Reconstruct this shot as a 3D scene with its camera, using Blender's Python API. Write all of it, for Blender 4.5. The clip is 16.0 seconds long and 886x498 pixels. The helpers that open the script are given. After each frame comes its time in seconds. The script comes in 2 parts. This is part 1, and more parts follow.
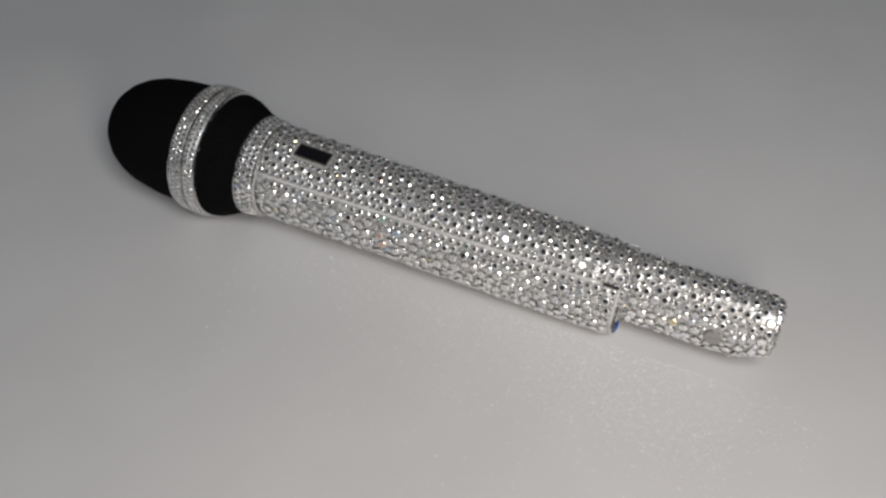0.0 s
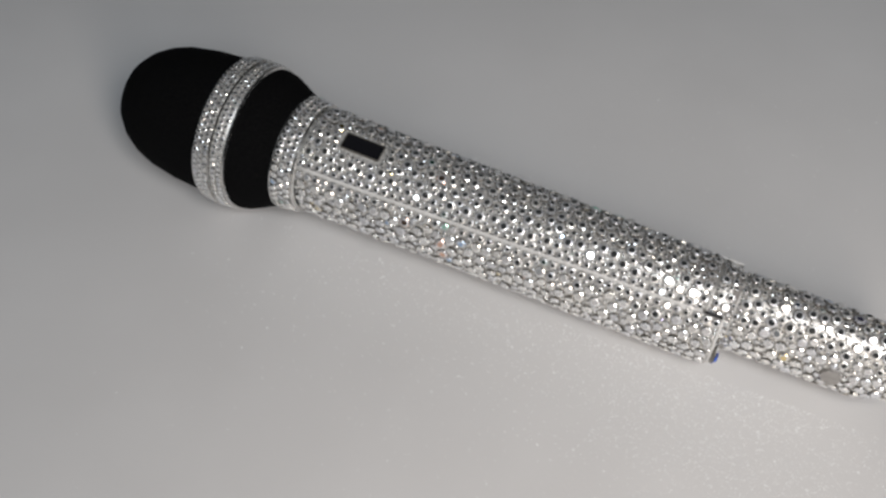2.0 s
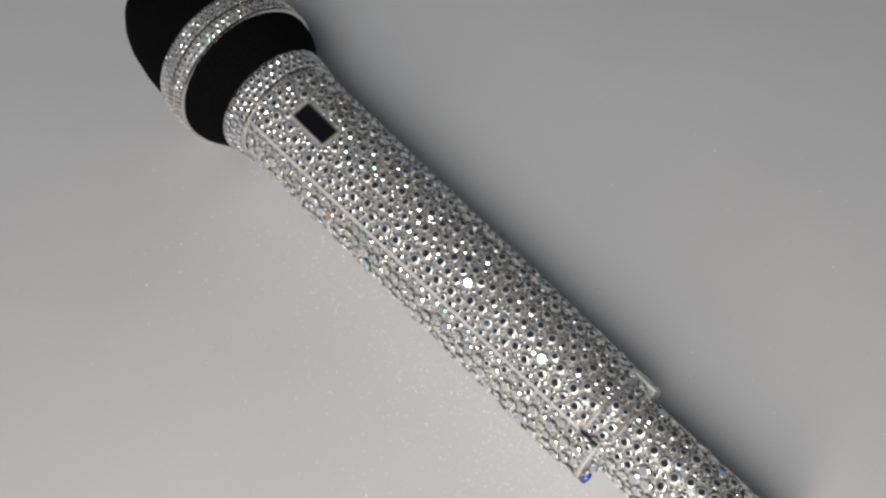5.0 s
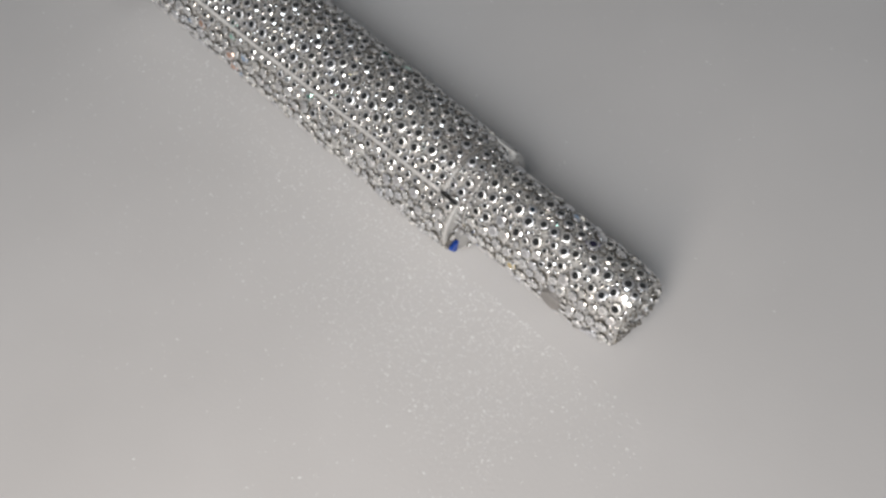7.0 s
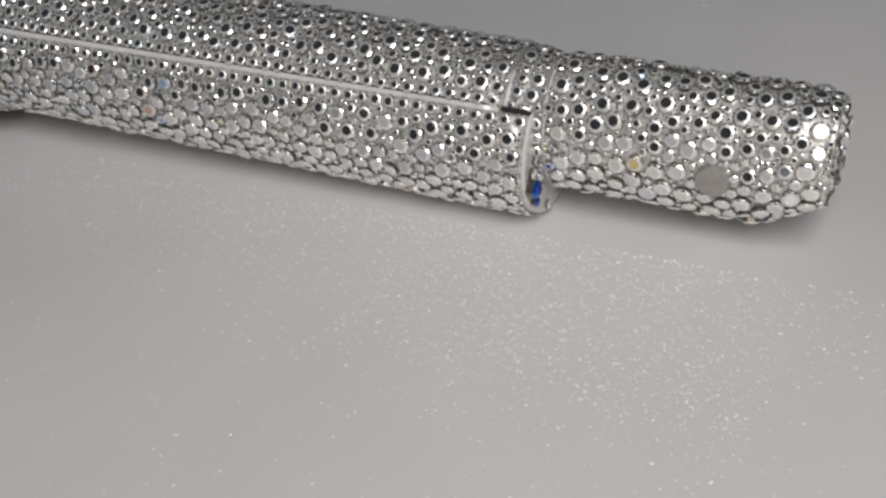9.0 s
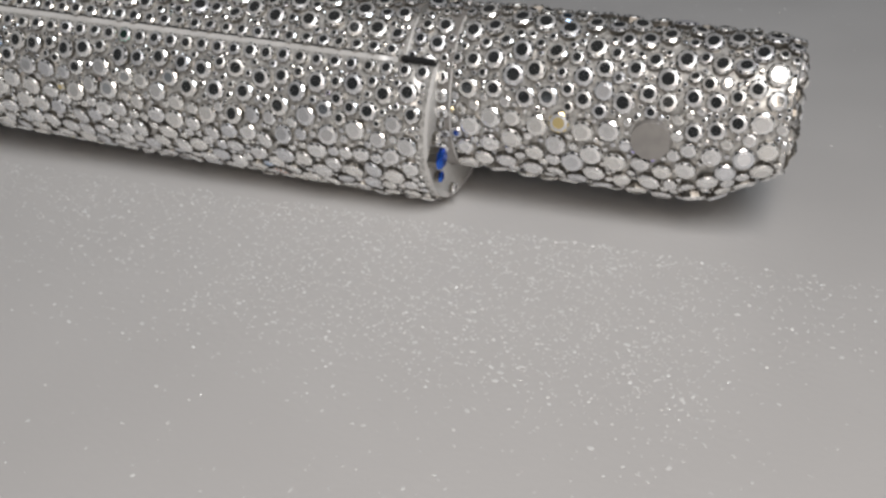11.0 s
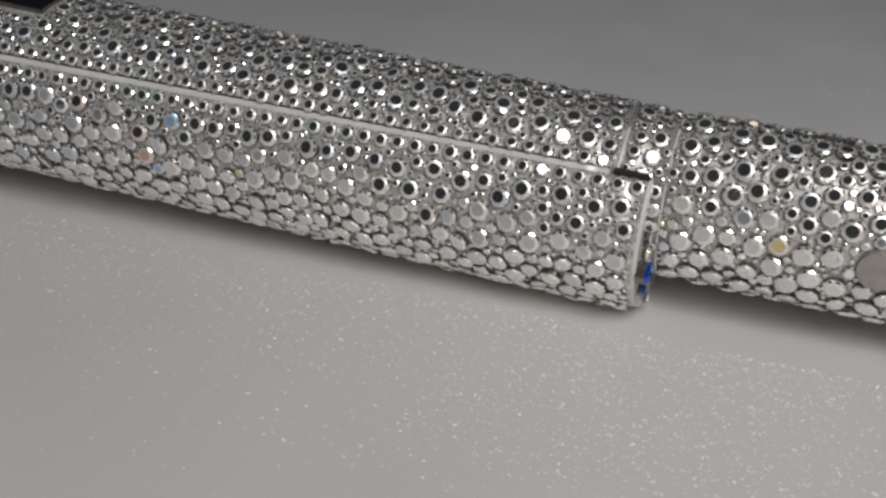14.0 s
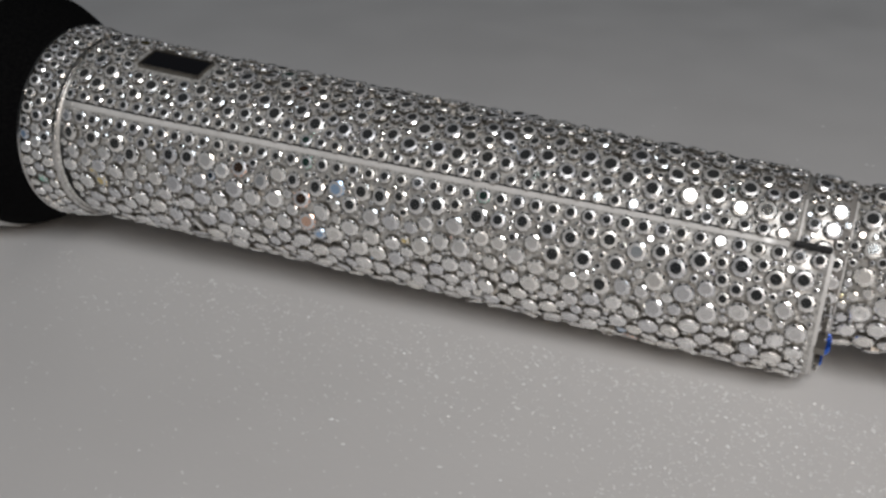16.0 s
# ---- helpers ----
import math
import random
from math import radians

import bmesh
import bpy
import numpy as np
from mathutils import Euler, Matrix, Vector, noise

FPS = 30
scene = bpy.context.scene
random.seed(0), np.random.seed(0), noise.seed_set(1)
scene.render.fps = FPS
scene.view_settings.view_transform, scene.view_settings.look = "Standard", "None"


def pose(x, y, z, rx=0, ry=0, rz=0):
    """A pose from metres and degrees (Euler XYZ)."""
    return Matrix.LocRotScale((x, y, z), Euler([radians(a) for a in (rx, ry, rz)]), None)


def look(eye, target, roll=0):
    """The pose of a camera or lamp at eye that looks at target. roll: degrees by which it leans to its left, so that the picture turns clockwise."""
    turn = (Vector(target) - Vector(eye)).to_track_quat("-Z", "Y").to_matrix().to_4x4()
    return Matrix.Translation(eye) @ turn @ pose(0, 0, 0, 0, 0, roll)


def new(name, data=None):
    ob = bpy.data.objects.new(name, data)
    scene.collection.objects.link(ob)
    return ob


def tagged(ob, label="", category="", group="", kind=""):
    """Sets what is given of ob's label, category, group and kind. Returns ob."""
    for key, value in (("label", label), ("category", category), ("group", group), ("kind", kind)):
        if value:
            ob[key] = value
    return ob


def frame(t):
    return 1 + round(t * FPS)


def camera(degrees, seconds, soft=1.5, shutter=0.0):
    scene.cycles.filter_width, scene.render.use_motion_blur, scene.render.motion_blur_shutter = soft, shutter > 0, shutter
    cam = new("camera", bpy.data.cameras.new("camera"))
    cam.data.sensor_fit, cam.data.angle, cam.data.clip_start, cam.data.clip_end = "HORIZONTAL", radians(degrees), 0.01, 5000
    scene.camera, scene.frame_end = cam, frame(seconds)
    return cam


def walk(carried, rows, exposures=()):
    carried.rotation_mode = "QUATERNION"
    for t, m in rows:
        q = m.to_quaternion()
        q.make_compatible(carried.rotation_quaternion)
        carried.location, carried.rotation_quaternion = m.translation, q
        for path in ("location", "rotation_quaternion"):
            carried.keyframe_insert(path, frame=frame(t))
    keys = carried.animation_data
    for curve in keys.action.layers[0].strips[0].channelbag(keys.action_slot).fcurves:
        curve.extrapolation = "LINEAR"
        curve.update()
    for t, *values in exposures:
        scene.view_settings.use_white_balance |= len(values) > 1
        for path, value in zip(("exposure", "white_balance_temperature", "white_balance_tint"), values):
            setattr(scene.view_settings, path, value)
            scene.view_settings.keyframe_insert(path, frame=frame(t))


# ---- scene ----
cam = camera(45.03, 16.0, soft=2.6)
# seconds, place in metres, turn in degrees
PATH = [
    (0, 0.0576, -0.2692, 0.2828, 47.39, 0.04, 24.43),
    (0.5, 0.0370, -0.2596, 0.2747, 46.66, -0.13, 23.86),
    (1, 0.0233, -0.2500, 0.2746, 45.81, 0.10, 24.04),
    (1.5, 0.0178, -0.2342, 0.2710, 44.01, 0.26, 24.95),
    (2, 0.0084, -0.2183, 0.2751, 41.20, -0.52, 24.67),
    (2.5, 0.0105, -0.1983, 0.2884, 37.85, -0.62, 25.68),
    (3, 0.0085, -0.1753, 0.3044, 35.89, -1.37, 30.76),
    (5.5, 0.0759, -0.1053, 0.2728, 32.08, 0.54, 49.14),
    (6, 0.0926, -0.1039, 0.2642, 30.99, 0.76, 49.35),
    (6.5, 0.1108, -0.1092, 0.2620, 31.72, 0.41, 48.81),
    (7, 0.1252, -0.1235, 0.2507, 34.03, 1.80, 45.38),
    (7.5, 0.1235, -0.1500, 0.2331, 37.59, 4.17, 38.90),
    (8, 0.1004, -0.1721, 0.2058, 44.38, 4.64, 32.18),
    (8.5, 0.0836, -0.1747, 0.1581, 51.76, 6.96, 27.38),
    (9, 0.0777, -0.1667, 0.1235, 53.96, 7.01, 26.18),
    (9.5, 0.0718, -0.1590, 0.0961, 57.29, 5.92, 23.84),
    (12, 0.0617, -0.1558, 0.0763, 62.97, 1.45, 21.37),
    (12.5, 0.0537, -0.1584, 0.0824, 63.00, 0.98, 21.37),
    (13, 0.0492, -0.1586, 0.0879, 63.18, 0.43, 21.72),
    (13.5, 0.0406, -0.1605, 0.0902, 63.47, -0.23, 21.84),
    (14, 0.0324, -0.1579, 0.0910, 62.83, 0.07, 22.24),
    (14.5, 0.0264, -0.1561, 0.0910, 62.42, 0.35, 23.12),
    (15, 0.0191, -0.1584, 0.0959, 62.59, 0.67, 22.83),
    (15.5, 0.0122, -0.1621, 0.1000, 62.79, 0.53, 22.31),
    (16, 0.0068, -0.1657, 0.1007, 63.33, 0.42, 22.54),
]
EXPOSURES = [(0.0, -0.27), (1.5, -0.14), (3.0, 0.0), (5.5, -0.05), (7.5, -0.26), (9.0, -0.36), (12.0, -0.5), (13.5, -0.6), (16.0, -0.58)]
walk(cam, [(t, pose(x, y, z, rx, ry, rz)) for t, x, y, z, rx, ry, rz in PATH], EXPOSURES)

# ---- light: a dim room, an unseen cool fill lamp, and a fixed upright panel in place of the camera's moving light ----
world = bpy.data.worlds.new("room")
world.use_nodes = True
scene.world = world
background = world.node_tree.nodes["Background"]
background.inputs["Color"].default_value = (0.90, 0.95, 1.0, 1)
background.inputs["Strength"].default_value = 0.025


def area_lamp(name, eye, target, size, power, colour, shape="RECTANGLE"):
    data = bpy.data.lights.new(name, "AREA")
    data.shape, data.size, data.size_y, data.energy, data.color = shape, size[0], size[1], power, colour
    lamp = new(name, data)
    lamp.matrix_world = look(eye, target)
    return lamp


# unseen fill lamp added for the room's soft light, set to the front
area_lamp("room_fill", (0.70, -0.98, 1.35), (0, 0, 0), (0.8, 0.8), 15.4, (0.84, 0.92, 1.0))
# added panel for the camera's small light, stretched upright to soften shadows
area_lamp("camera_light_stand_in", (0.160, -0.290, 0.285), (0.02, 0.0, 0.0), (0.10, 0.34), 1.10, (1.0, 0.885, 0.79))


# ---- materials ----
def material(name, colour, rough=0.5, metal=0.0, coat=0.0):
    mat = bpy.data.materials.new(name)
    mat.use_nodes = True
    shader = mat.node_tree.nodes["Principled BSDF"]
    shader.inputs["Base Color"].default_value = (*colour, 1)
    shader.inputs["Roughness"].default_value = rough
    shader.inputs["Metallic"].default_value = metal
    shader.inputs["Coat Weight"].default_value = coat
    return mat, mat.node_tree, shader


def node(tree, kind, **values):
    made = tree.nodes.new(kind)
    for key, value in values.items():
        made.inputs[key].default_value = value
    return made


def noise_between(tree, scale, low, high, detail=4.0):
    """A grey noise, in the object's metres, spread between two values."""
    place = tree.nodes.new("ShaderNodeTexCoord")
    grain = node(tree, "ShaderNodeTexNoise", Scale=scale, Detail=detail)
    spread = tree.nodes.new("ShaderNodeMapRange")
    spread.inputs["From Min"].default_value, spread.inputs["From Max"].default_value = 0.3, 0.7
    spread.inputs["To Min"].default_value, spread.inputs["To Max"].default_value = low, high
    tree.links.new(place.outputs["Object"], grain.inputs["Vector"])
    tree.links.new(grain.outputs["Fac"], spread.inputs["Value"])
    return spread.outputs["Result"]


def tinted(tree, shader, a, b, scale, detail=4.0):
    """Base colour that wanders between two colours."""
    mix = tree.nodes.new("ShaderNodeMix")
    mix.data_type = "RGBA"
    mix.inputs["A"].default_value, mix.inputs["B"].default_value = (*a, 1), (*b, 1)
    tree.links.new(noise_between(tree, scale, 0, 1, detail), mix.inputs["Factor"])
    tree.links.new(mix.outputs["Result"], shader.inputs["Base Color"])


def bumped(tree, shader, scale, strength, distance):
    bump = node(tree, "ShaderNodeBump", Strength=strength, Distance=distance)
    tree.links.new(noise_between(tree, scale, 0, 1), bump.inputs["Height"])
    tree.links.new(bump.outputs["Normal"], shader.inputs["Normal"])


def crystal(name, island, crown):
    """Foil-backed cut crystal: mirror table, pale half-matte crown for returned light, a few tables tinted in place of
    coloured glints.
    """
    mat, tree, shader = material(name, (0.93, 0.93, 0.92), 0.045, 1.0)
    soft, hard = (0.16, 0.30) if crown else (0.02, 0.10)
    # crown half matte and pale, imitating light that the foil sends back
    shader.inputs["Metallic"].default_value = 0.53 if crown else 0.98
    if island:
        chance = tree.nodes.new("ShaderNodeNewGeometry").outputs["Random Per Island"]
    else:
        chance = tree.nodes.new("ShaderNodeObjectInfo").outputs["Random"]
    ramp = tree.nodes.new("ShaderNodeValToRGB")
    ramp.color_ramp.interpolation = "CONSTANT"
    # the last, coloured stops put spectral glints into the base colour
    stops = [(0.0, (0.96, 0.96, 0.95)), (0.30, (0.88, 0.88, 0.88)), (0.55, (0.96, 0.95, 0.92)), (0.80, (0.80, 0.81, 0.83)),
             (0.978, (0.50, 0.70, 0.97)), (0.984, (0.98, 0.80, 0.40)), (0.988, (0.50, 0.92, 0.75)), (0.991, (0.97, 0.65, 0.50)), (0.996, (0.62, 0.56, 0.97))]
    if crown:
        # the pavilion's many small facets glint through the crown
        bumped(tree, shader, 3600.0, 0.35, 0.00012)
        stops = stops[:4]
    for n, (at, colour) in enumerate(stops):
        stop = ramp.color_ramp.elements[n] if n < 2 else ramp.color_ramp.elements.new(at)
        stop.position, stop.color = at, (*colour, 1)
    rough = tree.nodes.new("ShaderNodeMapRange")
    rough.inputs["To Min"].default_value, rough.inputs["To Max"].default_value = soft, hard
    tree.links.new(chance, ramp.inputs["Fac"])
    tree.links.new(chance, rough.inputs["Value"])
    tree.links.new(ramp.outputs["Color"], shader.inputs["Base Color"])
    tree.links.new(rough.outputs["Result"], shader.inputs["Roughness"])
    return mat


CRYSTAL = [crystal("crystal_table", False, False), crystal("crystal_crown", False, True)]
CRYSTAL_JOINED = [crystal("crystal_table_joined", True, False), crystal("crystal_crown_joined", True, True)]
TABLE, tree, shader = material("white_laminate", (0.74, 0.725, 0.715), 0.38)
tinted(tree, shader, (0.70, 0.685, 0.675), (0.77, 0.755, 0.745), 9.0, 5.0)
tree.links.new(noise_between(tree, 35.0, 0.30, 0.46), shader.inputs["Roughness"])
bumped(tree, shader, 900.0, 0.08, 0.0002)
BASE, tree, shader = material("silver_bed", (0.46, 0.45, 0.42), 0.34, 0.42)
tinted(tree, shader, (0.36, 0.35, 0.33), (0.88, 0.87, 0.84), 1400.0)
EDGE, tree, shader = material("foil_edge", (0.27, 0.255, 0.23), 0.30, 0.85)
LACQUER, tree, shader = material("silver_white_lacquer", (0.76, 0.75, 0.73), 0.32, 0.1)
tinted(tree, shader, (0.70, 0.69, 0.67), (0.82, 0.81, 0.79), 300.0)
FOAM, tree, shader = material("black_foam", (0.006, 0.006, 0.007), 0.95)
tinted(tree, shader, (0.0025, 0.0025, 0.003), (0.006, 0.006, 0.006), 1500.0)
shader.inputs["Specular IOR Level"].default_value = 0.05
bumped(tree, shader, 2500.0, 0.5, 0.0004)
SILVER, tree, shader = material("polished_silver_rim", (0.78, 0.77, 0.75), 0.22, 1.0)
tree.links.new(noise_between(tree, 300.0, 0.15, 0.32), shader.inputs["Roughness"])
GREY_METAL, tree, shader = material("bare_grey_metal", (0.36, 0.34, 0.32), 0.45, 0.3)
tinted(tree, shader, (0.32, 0.305, 0.29), (0.40, 0.38, 0.36), 500.0)
DISPLAY, tree, shader = material("black_display_glass", (0.008, 0.008, 0.010), 0.08, 0.0, 0.6)
tree.links.new(noise_between(tree, 200.0, 0.05, 0.14), shader.inputs["Roughness"])
# whiter than the table, so the flakes pass for reflected light
LIGHT_SPECK, tree, shader = material("painted_light_speck", (0.97, 0.97, 0.96), 0.30, 0.0, 1.0)
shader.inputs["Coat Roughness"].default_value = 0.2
# flat black that stands in for shade inside gaps
DARK, tree, shader = material("gap_shade", (0.012, 0.012, 0.013), 0.7)
BLUE, tree, shader = material("blue_crystal", (0.02, 0.10, 0.62), 0.06, 0.75)
tinted(tree, shader, (0.015, 0.07, 0.50), (0.05, 0.20, 0.80), 700.0)


# ---- building helpers ----
def part(name, bm, mat, parent, label="", smooth=False):
    """One mesh object under a thing or a part."""
    mesh = bpy.data.meshes.new(name)
    bm.normal_update()
    bm.to_mesh(mesh)
    bm.free()
    mesh.materials.append(mat)
    if smooth:
        mesh.polygons.foreach_set("use_smooth", [True] * len(mesh.polygons))
    ob = new(name, mesh)
    ob.parent = parent
    return tagged(ob, label)


def lathe(profile, steps=96, bm=None):
    """A solid turned round the x axis from (x, radius) pairs."""
    bm = bm or bmesh.new()
    rings = []
    for x, r in profile:
        if r < 1e-5:
            rings.append([bm.verts.new((x, 0, 0))])
        else:
            rings.append([bm.verts.new((x, -r * math.sin(a), r * math.cos(a))) for a in (2 * math.pi * k / steps for k in range(steps))])
    for one, two in zip(rings, rings[1:]):
        for k in range(steps):
            quad = [one[k % len(one)], one[(k + 1) % len(one)], two[(k + 1) % len(two)], two[k % len(two)]]
            corners = list(dict.fromkeys(quad))
            if len(corners) > 2:
                bm.faces.new(corners)
    return bm


def mix(a, b, t):
    return a + (b - a) * t


def ease(a, b, t):
    t = min(1.0, max(0.0, (t - a) / (b - a)))
    return t * t * (3 - 2 * t)


# Cross-sections of the body: a point at station x and angle th (radians from the top, growing towards the front), seen without stones.
STONE = 0.0010
SEAM = radians(56.5)


def handle(x, th):
    t = min(1.0, max(0.0, -x / 0.135))
    a_up, b_up = mix(0.0128 if math.sin(th) > 0 else 0.0158, 0.0182, t), 0.0149 - 0.0233 * x + 0.0003 + 0.0006 * ease(0.115, 0.135, -x)
    a_low, b_low = mix(0.0166, 0.0172, t), 0.0193 + 0.0070 * x
    s = abs((th + math.pi) % (2 * math.pi) - math.pi)
    k = ease(radians(45), radians(110), s)
    a, b = mix(a_up, a_low, k) - STONE, mix(b_up, b_low, k) - STONE
    sine, cosine = math.sin(th), math.cos(th)
    if cosine < 0:
        # the lower half grows squarer towards the shell's end
        power = 1 - 0.12 * ease(-0.10, 0.0, x)
        sine, cosine = math.copysign(abs(sine) ** power, sine), -(abs(cosine) ** power)
        b -= 0.0010 * ease(-0.10, 0.0, x)
    return Vector((x, -a * sine, b * cosine))


def core(x, th):
    """The slimmer tube inside the battery shell, which goes on as the joint ring."""
    k = ease(-0.0004, 0.0074, x)
    return Vector((x, -(mix(0.0122 if math.sin(th) > 0 else 0.0152, 0.0108, k) - STONE) * math.sin(th), mix(0.0008, 0.0011, k) + (mix(0.0146, 0.0141, k) - STONE) * math.cos(th)))


def tail(x, th):
    k = ease(0.0445, 0.0585, x)
    a = (0.0107 if math.sin(th) > 0 else 0.0116) - 0.0008 * ease(0.050, 0.0578, x) - STONE
    b = (0.0142 - 0.0006 * ease(0.053, 0.0578, x) if math.cos(th) > 0 else mix(0.0131, 0.0064, k)) - STONE
    return Vector((x, -a * math.sin(th), 0.0011 + b * math.cos(th)))


def turned(radius):
    return lambda x, th: Vector((x, -radius(x) * math.sin(th), radius(x) * math.cos(th)))


def skin(section, xs, th0, th1, steps, closed=False, thick=0.0):
    """A sheet or tube of one section along the stations xs; thick makes a shell of it."""
    bm = bmesh.new()
    count = steps if closed else steps + 1
    angles = [mix(th0, th1, k / steps) for k in range(count)]

    def layer(inset):
        grid = []
        for x in xs:
            ring = []
            for th in angles:
                p = section(x, th)
                flat = Vector((0, p.y, p.z))
                ring.append(bm.verts.new(p - flat.normalized() * inset))
            grid.append(ring)
        return grid

    def cover(one, two):
        for k in range(count if closed else count - 1):
            n = (k + 1) % count
            bm.faces.new((one[k], one[n], two[n], two[k]))

    outer = layer(0.0)
    for one, two in zip(outer, outer[1:]):
        cover(one, two)
    if thick:
        inner = layer(thick)
        for one, two in zip(inner, inner[1:]):
            cover(two, one)
        cover(inner[0], outer[0])
        cover(outer[-1], inner[-1])
        if not closed:
            for k in (0, -1):
                for n in range(len(xs) - 1):
                    bm.faces.new((outer[n][k], outer[n + 1][k], inner[n + 1][k], inner[n][k]))
    elif closed:
        bm.faces.new(outer[0])
        bm.faces.new(list(reversed(outer[-1])))
    bmesh.ops.recalc_face_normals(bm, faces=bm.faces)
    return bm


def spaced(x0, x1, step):
    n = max(2, round(abs(x1 - x0) / step))
    return [mix(x0, x1, k / n) for k in range(n + 1)]


def bar(section, x, half, high):
    """A thin ring of metal round a section, a little proud of it."""
    xs = [x - half, x - half * 0.6, x + half * 0.6, x + half]
    lift = [0.0, high, high, 0.0]
    bm = bmesh.new()
    steps, rings = 96, []
    for s, h in zip(xs, lift):
        ring = []
        for k in range(steps):
            p = section(s, 2 * math.pi * k / steps)
            ring.append(bm.verts.new(p + Vector((0, p.y, p.z)).normalized() * h))
        rings.append(ring)
    for one, two in zip(rings, rings[1:]):
        for k in range(steps):
            bm.faces.new((one[k], one[(k + 1) % steps], two[(k + 1) % steps], two[k]))
    bmesh.ops.recalc_face_normals(bm, faces=bm.faces)
    return bm


# ---- the table ----
bm = bmesh.new()
bmesh.ops.create_grid(bm, x_segments=2, y_segments=2, size=1.6)
bmesh.ops.translate(bm, verts=bm.verts, vec=(0, 0, 0.0011))
bmesh.ops.translate(bm, verts=bm.verts, vec=(0, 0.6, 0))
table = part("ground", bm, TABLE, None)
tagged(table, "smooth white laminate table top with a soft sheen", "table top", kind="structure")

# Added pale flakes that stand in for specks of light thrown by the stones.
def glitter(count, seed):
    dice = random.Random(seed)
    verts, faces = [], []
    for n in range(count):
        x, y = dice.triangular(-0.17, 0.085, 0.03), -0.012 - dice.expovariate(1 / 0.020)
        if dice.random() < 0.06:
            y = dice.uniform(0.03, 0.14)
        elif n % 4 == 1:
            # denser beside the tail, to imitate a brighter streak of thrown light
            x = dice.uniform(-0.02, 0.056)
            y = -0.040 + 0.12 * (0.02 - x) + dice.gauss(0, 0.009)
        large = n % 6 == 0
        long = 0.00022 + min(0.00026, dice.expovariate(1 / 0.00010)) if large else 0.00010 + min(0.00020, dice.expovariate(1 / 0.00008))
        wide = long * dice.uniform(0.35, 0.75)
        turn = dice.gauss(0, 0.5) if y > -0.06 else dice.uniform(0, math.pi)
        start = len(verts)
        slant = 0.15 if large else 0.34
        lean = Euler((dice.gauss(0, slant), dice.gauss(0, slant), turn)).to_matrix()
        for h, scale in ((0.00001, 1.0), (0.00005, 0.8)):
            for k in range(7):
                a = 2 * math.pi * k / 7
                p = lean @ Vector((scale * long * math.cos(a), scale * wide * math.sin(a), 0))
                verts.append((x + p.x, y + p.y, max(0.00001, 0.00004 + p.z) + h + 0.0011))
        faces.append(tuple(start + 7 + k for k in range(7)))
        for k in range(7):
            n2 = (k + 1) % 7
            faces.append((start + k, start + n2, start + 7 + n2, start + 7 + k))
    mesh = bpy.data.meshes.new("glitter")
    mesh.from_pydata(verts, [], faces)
    mesh.materials.append(LIGHT_SPECK)
    return tagged(new("glitter", mesh), "pale flakes standing in for specks of light thrown on the table", "glitter", kind="stuff")


# lays out the flakes that replace the thrown light
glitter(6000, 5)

# ---- the microphone ----
mic = new("microphone")
mic.matrix_world = pose(0, 0, 0.01957, 0, 2.4, 0)
tagged(mic, "rhinestone-covered wireless microphone with black foam head on white table", "microphone")

dome = lathe([(-0.2086, 0), (-0.2083, 0.0044), (-0.2072, 0.0090), (-0.2048, 0.0132), (-0.2010, 0.0168), (-0.1962, 0.0196), (-0.1905, 0.0216),
              (-0.181, 0.0232), (-0.1685, 0.0240), (-0.1665, 0.0240)])
part("head_dome", dome, FOAM, mic, "matte black foam dome", True)
band_radius = lambda x: 0.02465 + 0.0005 * math.sin(math.pi * (x + 0.1680) / 0.0110)
band = part("head_band", lathe([(-0.1683, 0.0236)] + [(x, band_radius(x)) for x in spaced(-0.1680, -0.157, 0.002)] + [(-0.1565, 0.0238)]), BASE, mic,
            "rhinestone band round the head", True)
part("ridge", bar(turned(band_radius), -0.1620, 0.0004, 0.0005), SILVER, band, "narrow silver ridge")
part("rim", bar(turned(band_radius), -0.1568, 0.0005, 0.0007), SILVER, band, "narrow silver rim")
part("rim", bar(turned(band_radius), -0.1681, 0.0004, 0.0005), SILVER, band, "narrow silver rim")
neck = lathe([(-0.157, 0.0243), (-0.1555, 0.0245), (-0.153, 0.0240), (-0.150, 0.0226), (-0.147, 0.0210), (-0.1430, 0.0194), (-0.141, 0.0186)])
part("head_neck", neck, FOAM, mic, "matte black foam neck", True)
collar_radius = lambda x: 0.0190 - 0.14 * (x + 0.1430)
collar = part("collar", lathe([(-0.1431, 0.0180), (-0.1430, 0.0190), (-0.1362, collar_radius(-0.1362)), (-0.1354, 0.0178), (-0.1350, 0.0172)]), BASE, mic,
              "rhinestone collar", True)
part("groove", bar(turned(collar_radius), -0.1357, 0.0004, 0.0004), SILVER, collar, "silver line round the collar")
part("rim", bar(turned(collar_radius), -0.1428, 0.0004, 0.0006), SILVER, collar, "silver line round the collar")

upper = part("upper_case", skin(handle, spaced(-0.1356, -0.0005, 0.004), -SEAM, SEAM, 36, thick=0.0016), BASE, mic, "", True)
shell = part("battery_shell", skin(handle, spaced(-0.1356, 0.0050, 0.004), SEAM + 0.035, 2 * math.pi - SEAM - 0.035, 72, thick=0.0016), BASE, mic,
             "removable battery shell under the handle", True)
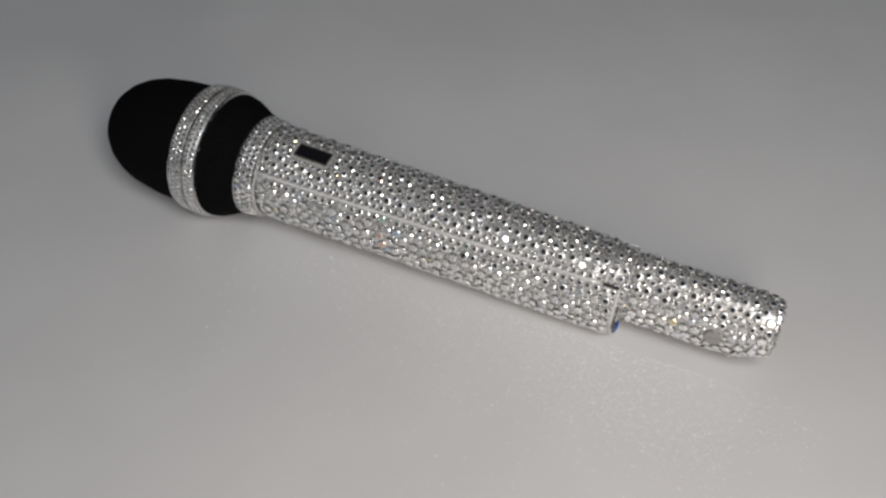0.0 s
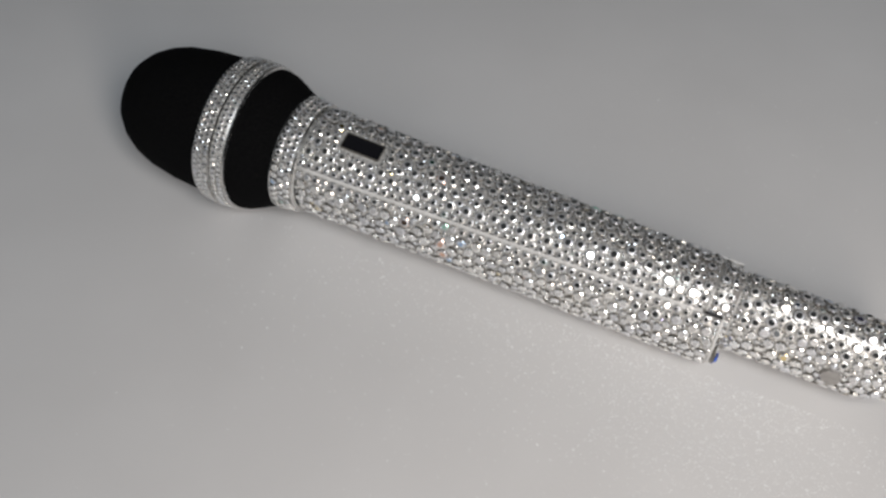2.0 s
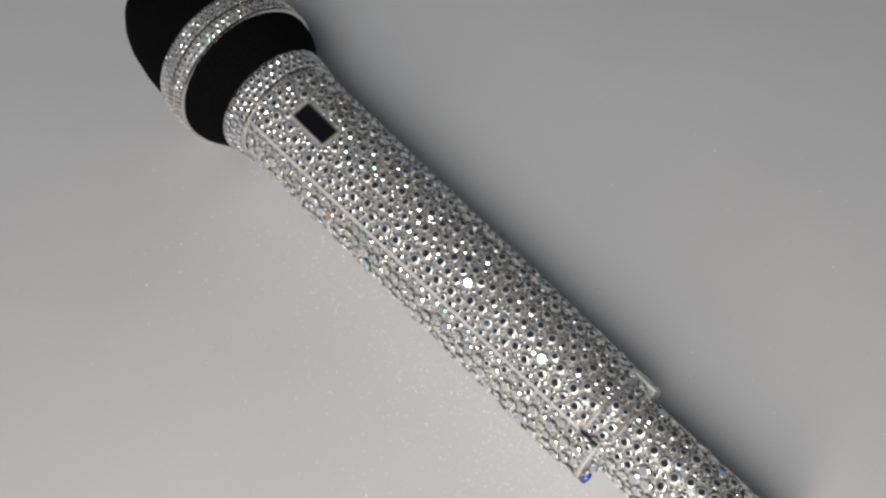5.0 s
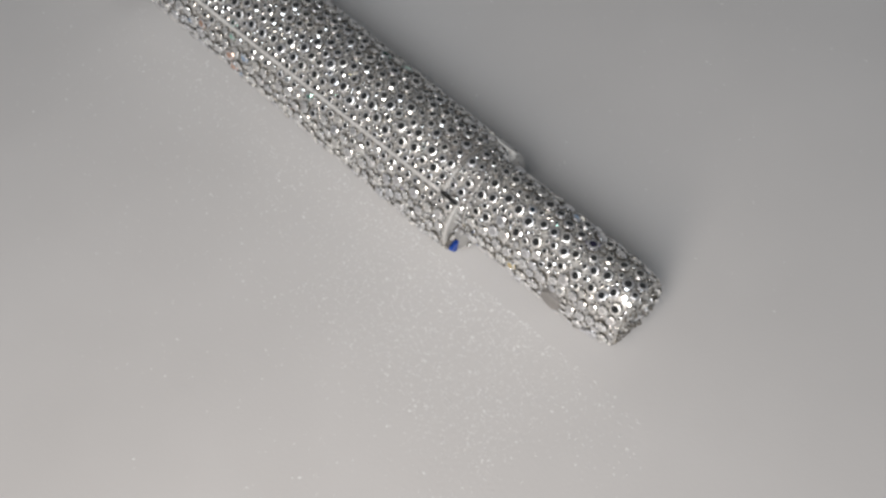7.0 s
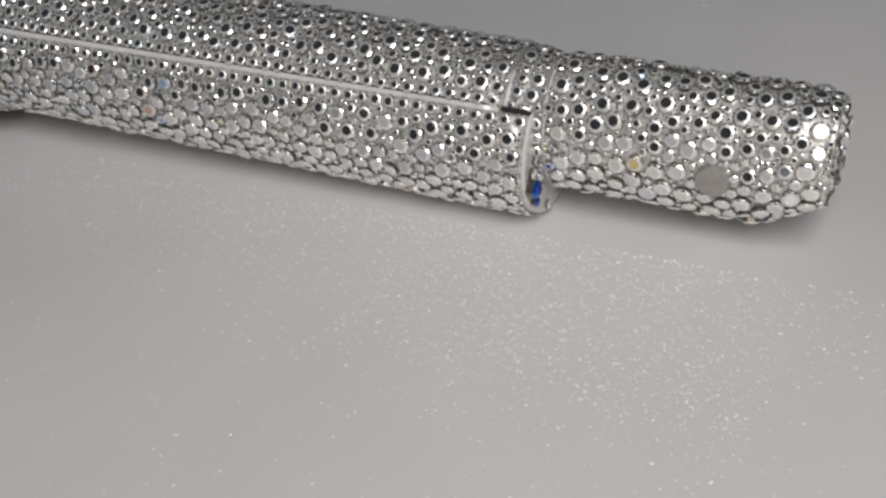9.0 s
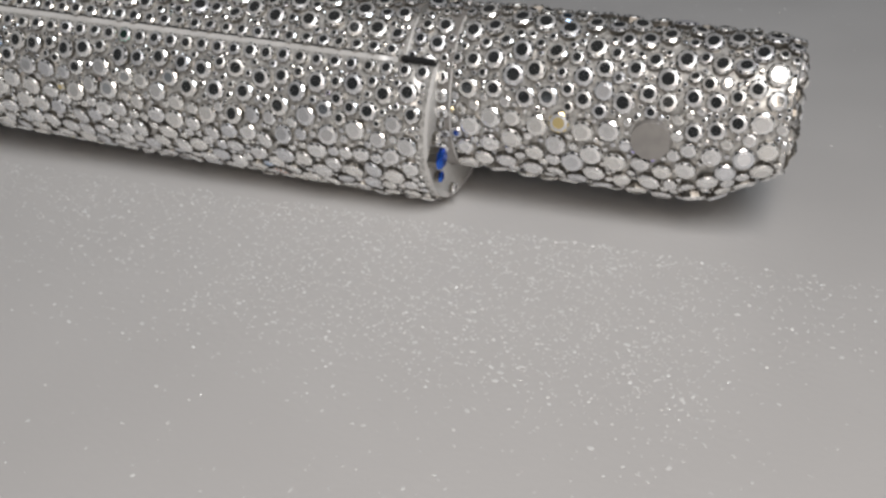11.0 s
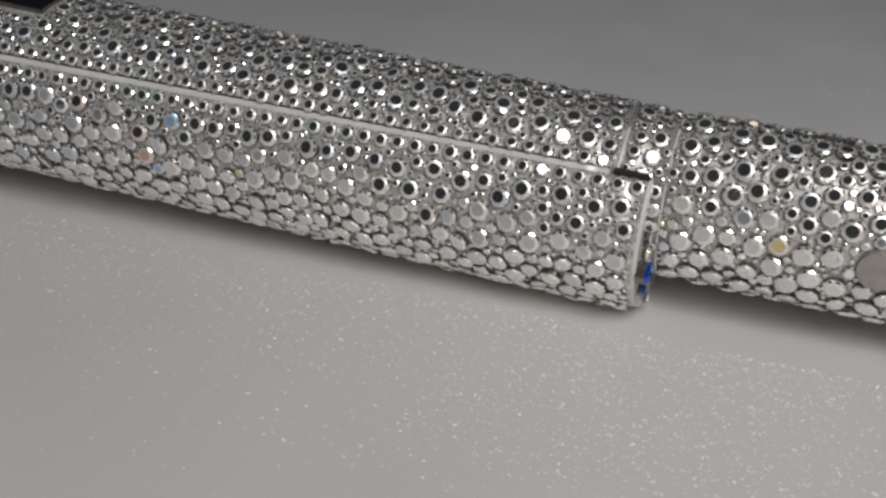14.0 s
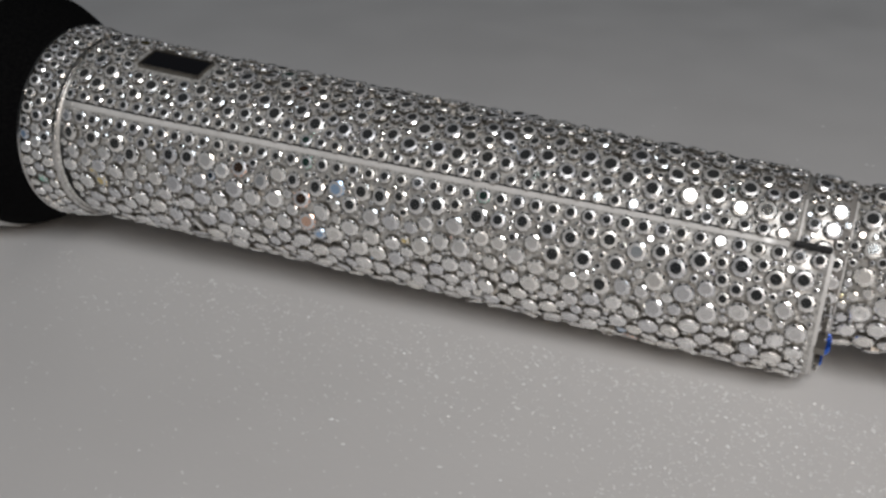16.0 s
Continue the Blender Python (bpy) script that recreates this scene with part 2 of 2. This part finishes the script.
for side in (1, -1):
    strip = skin(handle, spaced(-0.1352, -0.0012, 0.004), side * (SEAM - 0.02), side * (SEAM + 0.045), 6, thick=0.0009)
    for v in strip.verts:
        v.co.yz = v.co.yz * 1.004
    part("seam_strip", strip, LACQUER, shell, "", True)
    # solid black strip laid in where the gap would be shaded
    gap = skin(handle, spaced(-0.1350, -0.0012, 0.004), side * (SEAM - 0.045), side * (SEAM - 0.022), 2, thick=0.0012)
    part("seam_shade", gap, DARK, upper, "thin black strip standing in for shade in the gap along the case")
part("inner_tube", skin(lambda x, th: core(x, th) if x > -0.02 else Vector((x, *(core(x, th).yz * 0.98))), spaced(-0.130, 0.0074, 0.01), 0, 2 * math.pi, 64, True),
     GREY_METAL, mic, "", True)
joint = part("joint_ring", skin(core, spaced(-0.0004, 0.0072, 0.002), 0, 2 * math.pi, 64, True), BASE, mic, "", True)
tail_part = part("antenna_tail", skin(tail, spaced(0.0075, 0.0578, 0.0025), 0, 2 * math.pi, 72, True), BASE, mic, "rhinestone tail with a slanted end", True)

part("seam_line", skin(lambda x, th: handle(x, th) + Vector((0, *handle(x, th).yz.normalized() * 0.0001)), [-0.0003, -0.0001, 0.0001], -SEAM, SEAM, 36, thick=0.0010), LACQUER, upper, "pale line at the end of the case", True)
part("seam_line", bar(core, 0.0073, 0.0002, 0.0002), LACQUER, joint, "pale line where the tail begins")

# The flat end of the shell: a rim, a closing wall and a blue stone in it.
bm = bmesh.new()
steps = 60
rows_of = []
for inset, x in ((0.0001, 0.0050), (0.0001, 0.0056), (0.0011, 0.0056), (0.0013, 0.0050)):
    line = []
    for k in range(steps + 1):
        p = handle(0.005, mix(SEAM + 0.035, 2 * math.pi - SEAM - 0.035, k / steps))
        q = p - Vector((0, p.y, p.z)).normalized() * inset
        line.append(bm.verts.new((x, q.y, q.z)))
    rows_of.append(line)
for one, two in zip(rows_of, rows_of[1:]):
    for k in range(steps):
        bm.faces.new((one[k], one[k + 1], two[k + 1], two[k]))
bmesh.ops.recalc_face_normals(bm, faces=bm.faces)
part("end_rim", bm, LACQUER, shell, "flat silver end rim")
bm = bmesh.new()
outer_line = [bm.verts.new((0.0053, *(handle(0.004, mix(SEAM + 0.05, 2 * math.pi - SEAM - 0.05, k / 40)).yz * 0.955))) for k in range(41)]
inner_line = [bm.verts.new((0.0053, *(core(0.004, mix(SEAM + 0.05, 2 * math.pi - SEAM - 0.05, k / 40)).yz))) for k in range(41)]
for k in range(40):
    bm.faces.new((outer_line[k], outer_line[k + 1], inner_line[k + 1], inner_line[k]))
bmesh.ops.recalc_face_normals(bm, faces=bm.faces)
bmesh.ops.solidify(bm, geom=bm.faces[:], thickness=0.001)
part("end_wall", bm, LACQUER, shell)

# The display and the bare disc.
def rounded_plate(width, length, depth, bevel):
    bm = bmesh.new()
    bmesh.ops.create_cube(bm, size=1, matrix=Matrix.Diagonal((length, width, depth, 1)))
    bmesh.ops.bevel(bm, geom=bm.edges[:], offset=bevel, segments=2, affect="EDGES")
    return bm


def seat(section, x, th, lift=0.0, spin=0.0):
    """The pose of something that lies on a section: z along the normal, x along the body."""
    p = section(x, th)
    along = (section(x + 1e-4, th) - section(x - 1e-4, th)).normalized()
    around = section(x, th + 1e-3) - section(x, th - 1e-3)
    out = along.cross(around).normalized()
    if out.dot(Vector((0, p.y, p.z))) < 0:
        out = -out
    across = out.cross(along)
    turn = Matrix((along, across, out)).transposed().to_4x4()
    return Matrix.Translation(p + out * lift) @ turn @ Matrix.Rotation(spin, 4, "Z")


# A solid black plate for the shade in the gap between the shell's corner and the case.
slot_shade = part("slot_shade", rounded_plate(0.0009, 0.0056, 0.0014, 0.0002), DARK, shell, "black plate standing in for shade in the gap at the seam end")
slot_shade.matrix_local = seat(handle, 0.0023, SEAM - 0.005, 0.0001)
DISPLAY_X, DISPLAY_TH = -0.1168, radians(11)
display = part("display", rounded_plate(0.0054, 0.0130, 0.0016, 0.0003), DISPLAY, mic, "small black rectangular display window")
display.matrix_local = seat(handle, DISPLAY_X, DISPLAY_TH, -0.0003)
for shift, size in (((0, 0.0028, 0), (0.0134, 0.0003)), ((0, -0.0028, 0), (0.0134, 0.0003)), ((0.0066, 0, 0), (0.0003, 0.0059)), ((-0.0066, 0, 0), (0.0003, 0.0059))):
    edge = part("bezel", rounded_plate(size[1], size[0], 0.0018, 0.0001), EDGE, display)
    edge.matrix_local = Matrix.Translation(Vector(shift) + Vector((0, 0, 0.0001)))
DISC_X, DISC_TH = 0.0390, radians(92)
bm = bmesh.new()
bmesh.ops.create_cone(bm, cap_ends=True, segments=40, radius1=0.0031, radius2=0.0029, depth=0.0012)
disc = part("disc", bm, GREY_METAL, tail_part, "bare round grey metal disc")
disc.matrix_local = seat(tail, DISC_X, DISC_TH, 0.0006)


# ---- rhinestones ----
def cut_stone(radius, sides):
    """A flat-backed stone: foil edge, girdle, two tiers of crown facets and a flat table. Returns also the material of each face."""
    verts, faces, looks = [], [], []
    for r, h, turn in ((0.96, -0.25, 0.0), (1.0, 0.26, 0.0), (0.85, 0.42, 0.5), (0.56, 0.51, 0.0)):
        verts += [(radius * r * math.cos(2 * math.pi * (k + turn) / sides), radius * r * math.sin(2 * math.pi * (k + turn) / sides), radius * h) for k in range(sides)]
    girdle, middle, top = sides, 2 * sides, 3 * sides
    for k in range(sides):
        n = (k + 1) % sides
        faces.append((k, n, girdle + n, girdle + k))
        faces += [(girdle + k, girdle + n, middle + k), (girdle + n, middle + n, middle + k)]
        faces += [(middle + k, middle + n, top + n), (middle + k, top + n, top + k)]
        # pale and mirror facets alternate to imitate a broken bright ring
        looks += [2, 1, 0, 1, 1]
    faces.append(tuple(top + k for k in range(sides)))
    looks.append(0)
    return verts, faces, looks


def stone_mesh(name, radius, sides, mats):
    mesh = bpy.data.meshes.new(name)
    verts, faces, looks = cut_stone(radius, sides)
    mesh.from_pydata(verts, [], faces)
    for mat in mats:
        mesh.materials.append(mat)
    mesh.materials.append(EDGE)
    mesh.polygons.foreach_set("material_index", looks)
    return mesh


class Scatter:
    """Stones thrown on a surface from large to small, none touching another."""

    def __init__(self, section, seed):
        self.section, self.dice, self.cells, self.stones = section, random.Random(seed), {}, []

    def free(self, p, r, room):
        c = [int(v // 0.005) for v in p]
        for i in (-1, 0, 1):
            for j in (-1, 0, 1):
                for k in (-1, 0, 1):
                    for q, s in self.cells.get((c[0] + i, c[1] + j, c[2] + k), ()):
                        if (p - q).length < (r + s) * room:
                            return False
        return True

    def put(self, x, th, r, room=0.98):
        p = self.section(x, th)
        if not self.free(p, r, room):
            return False
        self.cells.setdefault(tuple(int(v // 0.005) for v in p), []).append((p, r))
        self.stones.append((x, th, r))
        return True

    def block(self, x, th, r):
        p = self.section(x, th)
        self.cells.setdefault(tuple(int(v // 0.005) for v in p), []).append((p, r))

    def fill(self, x0, x1, th0, th1, sizes):
        for r, tries in sizes:
            for _ in range(tries):
                size = r * self.dice.uniform(0.94, 1.04)
                x, th = self.dice.uniform(x0 + size, x1 - size), self.dice.uniform(th0, th1)
                if self.stones and self.dice.random() < 0.8:
                    # nestle against a stone that is already there
                    x, th, s = self.dice.choice(self.stones)
                    turn, away = self.dice.uniform(0, 2 * math.pi), (size + s) * self.dice.uniform(0.99, 1.10)
                    x, th = x + away * math.cos(turn), th + away * math.sin(turn) / self.section(x, th).yz.length
                    if not (x0 + size <= x <= x1 - size and th0 <= th <= th1):
                        continue
                self.put(x, th, size)
        return self

    def row(self, th, x0, x1, r, step):
        for x in spaced(x0, x1, step):
            self.put(x, th, r * self.dice.uniform(0.92, 1.06), 0.9)
        return self

    def ring(self, x, r, step, radius, off=0.0):
        count = round(2 * math.pi * radius / step)
        for k in range(count):
            self.put(x, 2 * math.pi * (k + off) / count, r * self.dice.uniform(0.95, 1.04), 0.85)
        return self


SIZES = [(0.00180, 0.5), (0.00155, 2.0), (0.00130, 5.0), (0.00105, 7.0), (0.00075, 12.0), (0.00048, 16.0)]


def tries_for(amount):
    return [(r, int(amount * k)) for r, k in SIZES]


LOW0, LOW1 = SEAM + 0.13, 2 * math.pi - SEAM - 0.13
shell_stones = Scatter(handle, 11)
for side in (1, -1):
    shell_stones.row(side * (SEAM + 0.130), -0.1335, 0.0036, 0.00128, 0.0030)
for i in range(5):
    for j in range(9):
        shell_stones.block(-0.0025 + i * 0.0022, 2 * math.pi - SEAM - 1.15 + j * 0.14, 0.0012)
shell_stones.fill(-0.1350, 0.0047, LOW0, LOW1, tries_for(2600))
upper_stones = Scatter(handle, 12)
for i in range(-3, 4):
    for j in range(-2, 3):
        upper_stones.block(DISPLAY_X + i * 0.0020, DISPLAY_TH + j * 0.085, 0.0018 if abs(j) < 2 else 0.0012)
for side in (1, -1):
    upper_stones.row(side * (SEAM - 0.095), -0.1335, -0.0025, 0.00120, 0.0029)
upper_stones.fill(-0.1350, -0.0002, -SEAM + 0.09, SEAM - 0.09, tries_for(1700))
joint_stones = Scatter(core, 13).fill(0.0001, 0.0073, -2.2, 2.2, [(0.0016, 60), (0.0012, 400), (0.0008, 1500), (0.0005, 3000)])
tail_stones = Scatter(tail, 14)
tail_stones.block(DISC_X, DISC_TH, 0.0029)
tail_stones.fill(0.0071, 0.0580, 0, 2 * math.pi, tries_for(1500))
collar_stones = Scatter(turned(collar_radius), 15)
for n, x in enumerate((-0.1415, -0.1393, -0.1372)):
    collar_stones.ring(x, 0.00122, 0.00262, 0.0190, 0.5 * (n % 2))
collar_stones.fill(-0.1425, -0.1366, 0, 2 * math.pi, [(0.0006, 900)])
band_stones = Scatter(turned(band_radius), 16)
for n, x in enumerate((-0.1671, -0.1653, -0.1635, -0.1604, -0.1585)):
    band_stones.ring(x, 0.00094, 0.00202, 0.0249, 0.5 * (n % 2))

shared = {}


def loose_pose(scatter, x, th):
    dice = scatter.dice
    spin = dice.uniform(0, 2 * math.pi)
    m = seat(scatter.section, x, th, 0.00022, spin)
    return m @ Euler((radians(dice.gauss(0, 6.0)), radians(dice.gauss(0, 6.0)), 0)).to_matrix().to_4x4()


def set_stones(scatter, parent, near, most):
    """The stones of one part: those that near() picks as pieces, the rest joined."""
    verts, faces, looks, single = [], [], [], 0
    for x, th, r in scatter.stones:
        m = loose_pose(scatter, x, th)
        sides = 9 if r > 0.0011 else 8 if r > 0.0007 else 6
        if single < most and r > 0.0009 and near(x, math.sin(th), math.cos(th)):
            size = round(r * 1e4 / 1.0) * 1e-4
            if size not in shared:
                shared[size] = stone_mesh("rhinestone", size, sides, CRYSTAL)
            ob = new("rhinestone", shared[size])
            ob.parent = parent
            ob.matrix_local = m
            single += 1
            continue
        start = len(verts)
        some, sheets, kinds = cut_stone(r, sides)
        looks += kinds
        verts += [m @ Vector(v) for v in some]
        faces += [tuple(start + k for k in f) for f in sheets]
    mesh = bpy.data.meshes.new("rhinestone_cover")
    mesh.from_pydata(verts, [], faces)
    for mat in CRYSTAL_JOINED:
        mesh.materials.append(mat)
    mesh.materials.append(EDGE)
    mesh.polygons.foreach_set("material_index", looks)
    ob = new("rhinestone_cover", mesh)
    ob.parent = parent
    tagged(ob, "clear cut stones of mixed sizes", kind="stuff")


# The blue stones and clear ones in the shell's end wall.
for y, z, r, mat in ((-0.0132, -0.0062, 0.0019, BLUE), (-0.0122, -0.0098, 0.0010, BLUE), (-0.0130, -0.0030, 0.0012, None), (0.0118, -0.0085, 0.0013, BLUE),
                     (-0.0060, -0.0145, 0.0010, None), (-0.0116, -0.0010, 0.0009, None)):
    stone = new("blue_stone" if mat == BLUE else "rhinestone", stone_mesh("stone", r, 8, [BLUE, BLUE] if mat == BLUE else CRYSTAL))
    stone.parent = shell
    stone.matrix_local = pose(0.0063, y, z, 0, 90, 0) @ Matrix.Diagonal((1, 1, 1.6 if mat == BLUE else 1.2, 1))
    if mat == BLUE:
        tagged(stone, "deep blue crystal")

# The flat end of the tail, set with small stones.
dice = random.Random(21)
taken = []
for r in (0.00125, 0.0009, 0.0006):
    for _ in range(260):
        th, reach = dice.uniform(0, 2 * math.pi), math.sqrt(dice.random()) * 0.90
        p = tail(0.0577, th)
        q = Vector((0.0577, p.y * reach, 0.0011 + (p.z - 0.0011) * reach))
        if all((q - o).length > (r + s) * 0.95 for o, s in taken):
            taken.append((q, r))
for q, r in taken:
    size = round(r * 1e4) * 1e-4
    stone = new("rhinestone", shared.setdefault(size, stone_mesh("rhinestone", size, 8, CRYSTAL)))
    stone.parent = tail_part
    stone.matrix_local = Matrix.Translation(q) @ pose(0, 0, 0, dice.gauss(0, 4), 90, dice.uniform(0, 360))
part("rim", bar(tail, 0.0574, 0.0004, 0.0004), SILVER, tail_part, "silver line round the end")

far = skin(lambda x, th: handle(x, th) + Vector((0, *handle(x, th).yz.normalized() * 0.0007)), spaced(-0.0035, 0.0054, 0.0015), 2 * math.pi - SEAM - 1.15, 2 * math.pi - SEAM + 0.12, 20, thick=0.0006)
part("bare_end", far, LACQUER, shell, "bare pale plastic tip", True)
set_stones(shell_stones, shell, lambda x, s, c: x > -0.055 and s > 0.2, 300)
set_stones(upper_stones, upper, lambda x, s, c: x > -0.07 and s > -0.3, 300)
set_stones(joint_stones, joint, lambda x, s, c: s > 0, 40)
set_stones(tail_stones, tail_part, lambda x, s, c: s > -0.3, 300)
set_stones(collar_stones, collar, lambda x, s, c: s > 0.0, 80)
set_stones(band_stones, band, lambda x, s, c: s > 0.0, 130)
